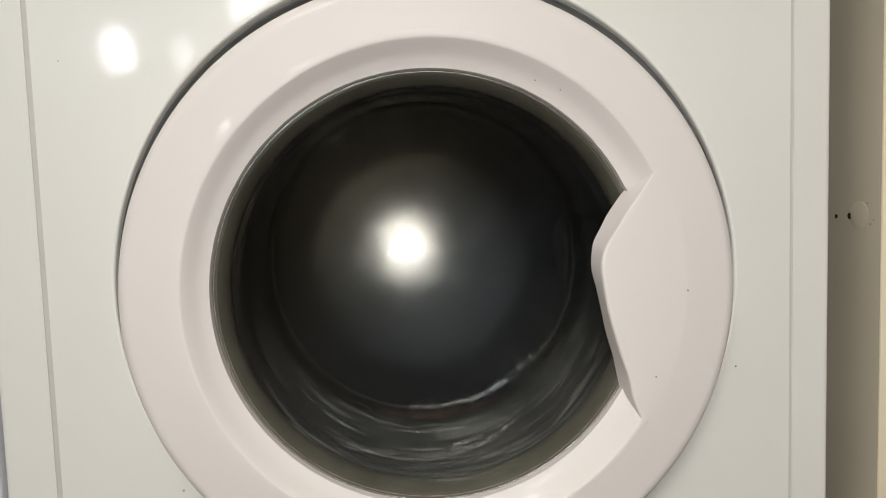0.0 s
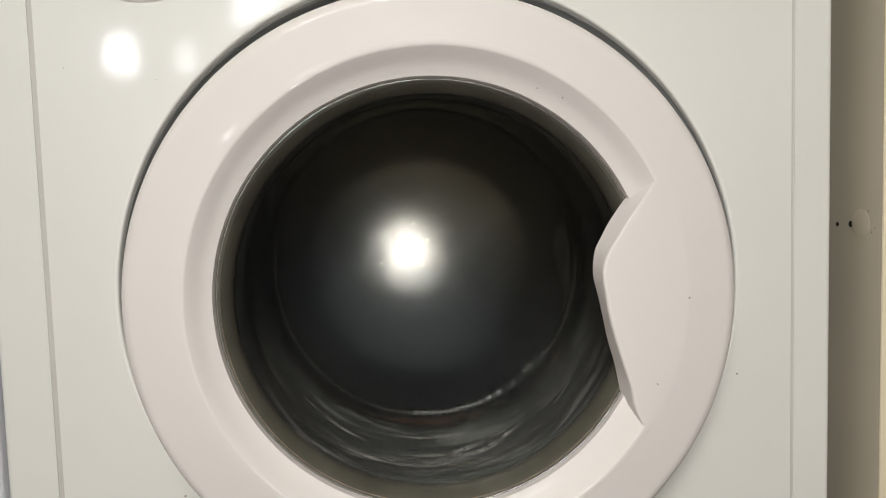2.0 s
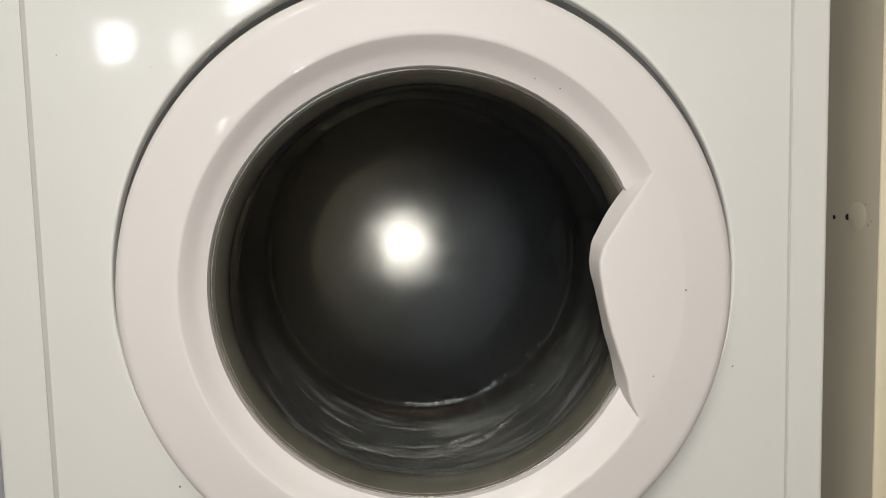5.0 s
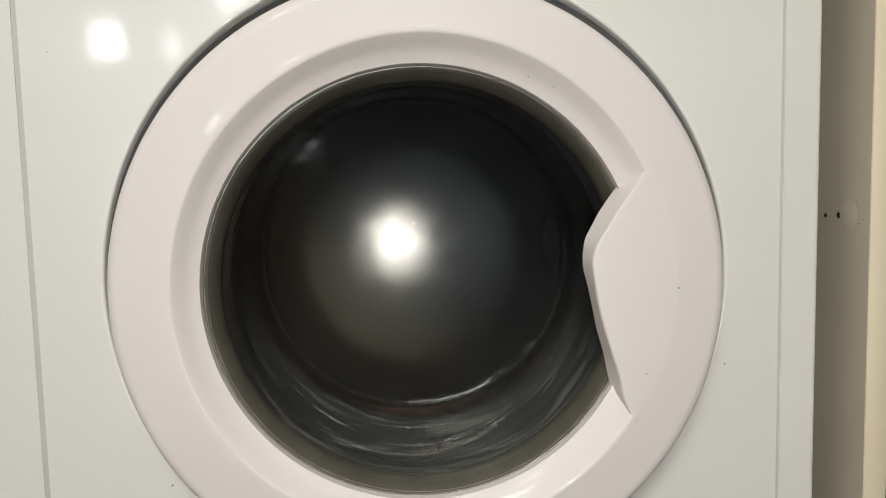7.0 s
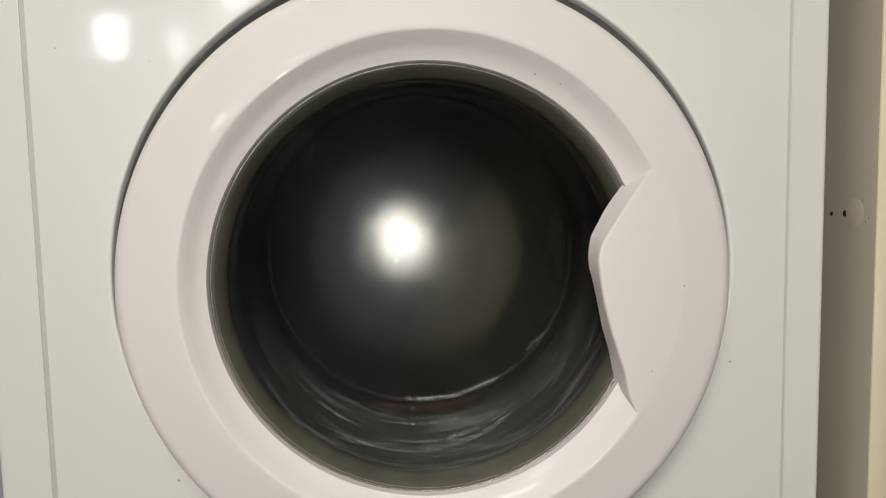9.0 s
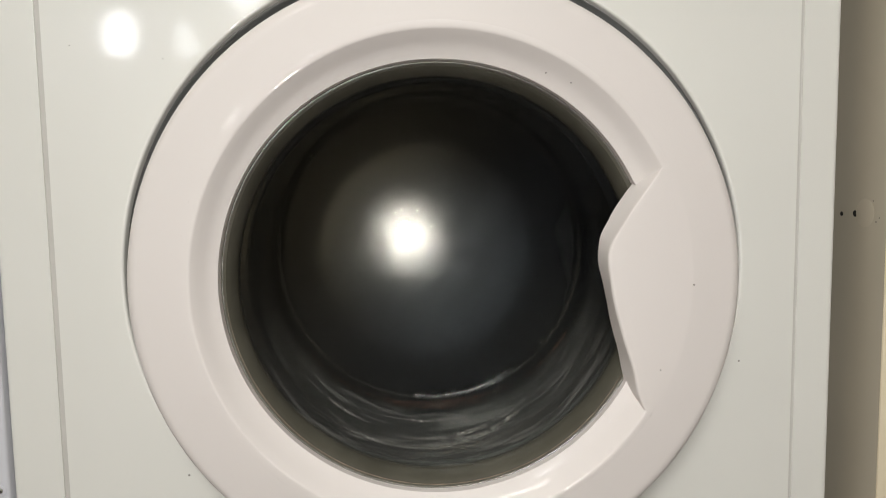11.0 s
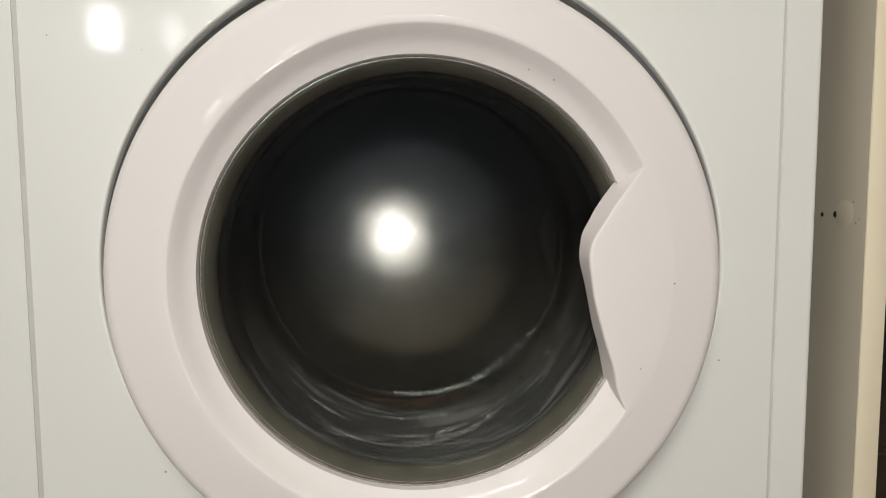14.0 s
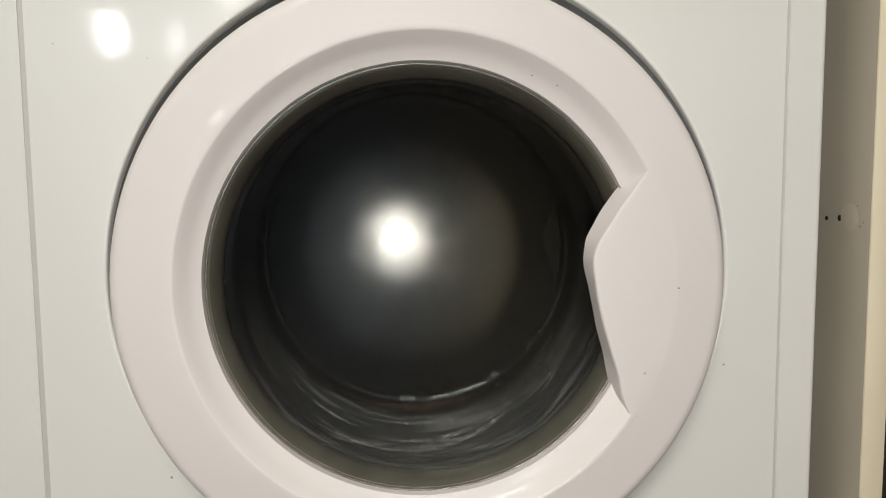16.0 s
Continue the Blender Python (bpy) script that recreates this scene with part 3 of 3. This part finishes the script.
def back_plate():
    """A pressed steel disc: a shallow hub, a flat ring, a dished cone and a flat rim, seated a little askew."""
    n = 180
    step = lambda r, r0, r1: (lambda u: u * u * (3 - 2 * u))(min(1.0, max(0.0, (r - r0) / (r1 - r0))))
    rows, rise, last = [], 0.0, 0.0
    for r in [0.008 + 0.006 * k for k in range(37)]:
        rise += (r - last) * (r / DISH + CONE * step(r, 0.066, 0.090) * (1 - step(r, 0.110, 0.135)))
        last = r
        hub = HUB / (1 + math.exp((r - 0.052) / 0.006))
        rows.append([(r * math.cos(a), 0.312 - rise + hub + r * math.sin(a) * (SKEW + WARP * math.exp(-(r / 0.075) ** 2)), r * math.sin(a)) for a in [2 * math.pi * i / n for i in range(n)]])
    bm = grid_mesh(rows)
    bm.verts.ensure_lookup_table()
    bm.faces.new([bm.verts[i] for i in range(n)])
    return bm


DISH, CONE, HUB, SKEW, WARP = 3.0, 0.10, 0.0012, 0.012, 0.035
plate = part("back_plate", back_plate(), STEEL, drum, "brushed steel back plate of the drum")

# ---- droplets and fibres on the glass ----
DRY = mat("dry_dark_streak", (0.010, 0.010, 0.010), None, 0.7, spec=0.1)


def streaks():
    """Fine dry streaks in the wet film, flat-lying from upper right, steepening to the lower left."""
    rnd = random.Random(41)
    bm = bmesh.new()
    made = 0
    while made < 6500:
        r, b = 0.023 + 0.085 * rnd.random() ** 0.8, rnd.uniform(0, 2 * math.pi)
        x, z = -0.012 + 1.05 * r * math.cos(b), 0.008 + r * math.sin(b)
        if math.hypot(x - FC.x, z - FC.y) > 0.108:
            continue
        if math.sin(x * 95 + 1.7 * math.sin(z * 70)) * math.sin(z * 120 - x * 60) < rnd.uniform(-1.3, 0.5) - 0.1:
            continue
        steep = min(1.0, max(0.0, (0.035 - z - 0.35 * x) / 0.085))
        ang = radians(29 + 42 * steep + rnd.gauss(0, 4))
        half, wide = 0.5 * rnd.uniform(0.0016, 0.0058) * (1.15 - 0.4 * r / 0.1), 0.5 * rnd.uniform(0.00010, 0.00028)
        bend = rnd.uniform(-0.0002, 0.0002)
        pts = []
        for u, w in ((-1, 0.0), (-0.6, rnd.uniform(0.5, 1)), (0.0, rnd.uniform(0.7, 1.2)), (0.6, rnd.uniform(0.4, 1)), (1, 0.0), (0.6, -0.8), (0.0, -1.0), (-0.6, -rnd.uniform(0.5, 1))):
            p, q = u * half, w * wide + bend * (1 - u * u)
            px, pz = x + p * math.cos(ang) - q * math.sin(ang), z + p * math.sin(ang) + q * math.cos(ang)
            rr = math.hypot(px - FC.x, pz - FC.y)
            py = float(np.interp(rr, (0.0, 0.0466, 0.0866, 0.119), (0.0872, 0.0867, 0.0855, 0.0840))) - 0.00018
            pts.append(bm.verts.new((px, py, pz)))
        bm.faces.new(pts)
        made += 1
    return bm


tagged(part("dry_streak", streaks(), DRY, door, "fine dark dry streaks in the wet film", smooth=False), kind="stuff")

WATER, wt, wb = nodes_of("water")
wb.inputs["Transmission Weight"].default_value, wb.inputs["IOR"].default_value, wb.inputs["Roughness"].default_value = 1.0, 1.33, 0.02


def flank(ang, k):
    """A point of the bowl's inner flank: k from 0 at its mouth to 1 at its flat."""
    r, y = 0.1385 + (0.1290 - 0.1385) * k, 0.012 + (0.066 - 0.012) * k
    c = FC * (0.05 + 0.8 * k)
    return Vector((c.x + r * math.cos(ang), y, c.y + r * math.sin(ang)))


def droplets():
    rng = random.Random(5)
    verts, faces = [], []
    for made in range(190):
        ang = radians(rng.uniform(-165, 20))
        k = rng.uniform(0.1, 0.95) if made < 90 else rng.gauss(1.03, 0.05)
        at = flank(ang, k)
        inward = Vector((-math.cos(ang), 0.0, -math.sin(ang)))
        side = Vector((-math.sin(ang), 0.0, math.cos(ang)))
        size = rng.choice((0.0004, 0.0006, 0.0009)) if made < 90 else rng.choice((0.0003, 0.0004, 0.0006))
        base = len(verts)
        for rk, hk in ((1.0, -0.05), (0.75, 0.45)):
            for i in range(8):
                b = math.pi / 4 * i
                verts.append(tuple(at + side * (size * rk * math.cos(b)) + Vector((0, 1.5 * size * rk * math.sin(b), 0)) + inward * (0.0002 + size * hk)))
        verts.append(tuple(at + inward * (0.0002 + size * 0.6)))
        for i in range(8):
            q = (i + 1) % 8
            faces.append((base + i, base + q, base + 8 + q, base + 8 + i))
            faces.append((base + 8 + i, base + 8 + q, base + 16))
        faces.append(tuple(base + i for i in range(7, -1, -1)))
    me = bpy.data.meshes.new("droplets")
    me.from_pydata(verts, [], faces)
    me.polygons.foreach_set("use_smooth", [True] * len(me.polygons))
    me.materials.append(WATER)
    ob = new("droplets", me)
    ob.parent = door
    ob.visible_shadow = False
    return tagged(ob, "tiny water droplets on the glass flank", kind="stuff")


droplets()


def scum(name, colour, most):
    """A dried film, uneven and patchy, that lets most of what lies behind show through."""
    m, nt, bsdf = nodes_of(name)
    bsdf.inputs["Base Color"].default_value = (*colour, 1)
    bsdf.inputs["Roughness"].default_value = 0.45
    tc = nt.nodes.new("ShaderNodeTexCoord")
    total = None
    for scale, lo, hi in ((70, 0.35, 0.70), (420, 0.38, 0.66)):
        n = nt.nodes.new("ShaderNodeTexNoise")
        n.inputs["Scale"].default_value, n.inputs["Detail"].default_value = scale, 5
        k = nt.nodes.new("ShaderNodeMapRange")
        k.inputs["From Min"].default_value, k.inputs["From Max"].default_value = lo, hi
        nt.links.new(tc.outputs["Object"], n.inputs["Vector"])
        nt.links.new(n.outputs["Fac"], k.inputs["Value"])
        if total is None:
            k.inputs["To Max"].default_value = most
            total = k.outputs[0]
        else:
            x = nt.nodes.new("ShaderNodeMath")
            x.operation = "MULTIPLY"
            nt.links.new(total, x.inputs[0])
            nt.links.new(k.outputs[0], x.inputs[1])
            total = x.outputs[0]
    clear = nt.nodes.new("ShaderNodeBsdfTransparent")
    mix = nt.nodes.new("ShaderNodeMixShader")
    nt.links.new(total, mix.inputs[0])
    nt.links.new(clear.outputs[0], mix.inputs[1])
    nt.links.new(bsdf.outputs[0], mix.inputs[2])
    nt.links.new(mix.outputs[0], nt.nodes["Material Output"].inputs["Surface"])
    return m


LATHER = scum("pale_dried_lather", (0.62, 0.60, 0.56), 0.6)
RUST = scum("rust_brown_residue", (0.16, 0.075, 0.045), 1.0)


def wisp(course, width, seed):
    """A ragged strip of lather along the flank; course: (degrees, depth) from end to end."""
    rng = random.Random(seed)
    ds, ks = zip(*course)
    n = 70
    rows = [[], [], []]
    lo = hi = 0.0
    for i in range(n + 1):
        d = ds[0] + (ds[-1] - ds[0]) * i / n
        k = float(np.interp(d, ds, ks))
        taper = max(0.02, math.sin(math.pi * (i / n) ** 1.5)) ** 0.6
        lo, hi = 0.6 * lo + rng.uniform(-0.2, 0.2), 0.6 * hi + rng.uniform(-0.35, 0.35)
        for row, off in zip(rows, (-0.5 + 0.5 * lo, 0.0, 0.5 + 0.5 * hi)):
            at = flank(radians(d), k + width * taper * off)
            row.append(tuple(at + Vector((-math.cos(radians(d)), 0, -math.sin(radians(d)))) * 0.0007))
    return grid_mesh(rows, close_u=False)


for q, (course, width) in enumerate((
        (((-114, 0.66), (-100, 0.69), (-76, 0.72)), 0.045), (((-126, 0.10), (-112, 0.12), (-96, 0.17), (-79, 0.28), (-69, 0.34), (-58, 0.48)), 0.12),
        (((-72, 0.73), (-56, 0.69)), 0.02), (((-104, 0.30), (-84, 0.36), (-62, 0.52)), 0.08), (((-50, 0.30), (-36, 0.42)), 0.03), (((-140, 0.5), (-112, 0.42)), 0.06))):
    w = part("lather_wisp", wisp(course, width, q + 3), LATHER, door, "pale dried lather streak on the glass")
    w.visible_shadow = False
for q, (course, width) in enumerate(((((-122, 1.02), (-90, 1.06), (-60, 1.02)), 0.16), (((-150, 0.98), (-120, 1.0)), 0.06), (((-58, 0.98), (-30, 0.96)), 0.05))):
    w = part("residue", wisp(course, width, q + 31), RUST, door, "rust-brown residue under the rim of the glass")
    w.visible_shadow = False
FIBRE = mat("pale_fibre", (0.26, 0.22, 0.18), (0.2, 0.17, 0.14), 0.7)


def fibre(a0, a1, k0, k1, bow):
    """A thin stray hair lying along the bowl's flank."""
    rows = []
    n = 18
    pts = []
    for i in range(n + 1):
        u = i / n
        a = radians(a0 + (a1 - a0) * u)
        p = flank(a, k0 + (k1 - k0) * u + bow * math.sin(math.pi * u))
        pts.append(p + Vector((-math.cos(a), 0, -math.sin(a))) * 0.0006)
    for i, p in enumerate(pts):
        d = (pts[min(i + 1, n)] - pts[max(i - 1, 0)]).normalized()
        s1 = d.cross(Vector((0, 1, 0))).normalized()
        s2 = d.cross(s1)
        rows.append([tuple(p + (s1 * math.cos(b) + s2 * math.sin(b)) * 0.00006) for b in (0, 2.094, 4.189)])
    return grid_mesh(rows)


for row in ((-97, -78, 0.02, 0.10, 0.10), (-95, -80, 0.12, 0.03, 0.09), (-90, -62, 0.03, 0.16, 0.05), (-88, -72, 0.05, 0.02, 0.16), (-66, -52, 0.02, 0.2, 0.05)):
    part("fibre", fibre(*row), FIBRE, door, "thin stray hair on the glass", at=Matrix.Identity(4))

# ---- specks and marks on the front ----
for x, y, z, r, host in ((-0.183, 0.0, -0.1407, 0.0008, fp), (0.2227, 0.0, -0.0675, 0.0007, fp), (-0.2494, 0.0, 0.165, 0.0004, fp), (-0.1872, 0.0, 0.1557, 0.0003, fp)):
    part("speck", disc(r, 0.0002, 10), SPECK, host, "tiny dark speck", at=Matrix.Translation((x, y, z)))
for px, pz, r in ((0.1735, -0.0045, 0.0005), (0.151, -0.0633, 0.0004)):
    part("speck", disc(r, 0.0012, 10), SPECK, door, "tiny dark speck", at=Matrix.Translation((px, -0.0338 + 0.11 * max(0.0, math.hypot(px, pz) - 0.1735), pz)))


for px, pz, y in ((0.0736, 0.1400, -0.0252), (0.0903, 0.1330, -0.0270)):
    part("speck", disc(0.0005, 0.0004, 10), SPECK, door, "tiny dark speck", at=Matrix.Translation((px, y, pz)))


# ---- movement ----
TURNS = (-0.25, 0.38, 1.0, 1.64, 2.3, 2.98, 3.75, 4.68, 5.75, 6.85, 7.95, 9.27, 10.55, 11.77, 12.88, 14.03, 15.15, 16.27)


def motions():
    rows = []
    n = np.arange(len(TURNS), dtype=float)
    ts = np.array(TURNS)
    slope = np.gradient(n, ts)
    for i in range(161):
        t = i / 10
        k = min(int(np.searchsorted(ts, t, side="right")) - 1, len(ts) - 2)
        h = ts[k + 1] - ts[k]
        u = (t - ts[k]) / h
        ph = (2 * u**3 - 3 * u**2 + 1) * n[k] + (u**3 - 2 * u**2 + u) * h * slope[k] + (3 * u**2 - 2 * u**3) * n[k + 1] + (u**3 - u**2) * h * slope[k + 1]
        rows.append((t, Matrix.Translation((0, 0, ZC)) @ Matrix.Rotation(radians(DRUM_LEAN), 4, "X") @ Matrix.Rotation(2 * math.pi * float(ph), 4, "Y")))
    walk(drum, rows)


DRUM_LEAN = -1.8
motions()
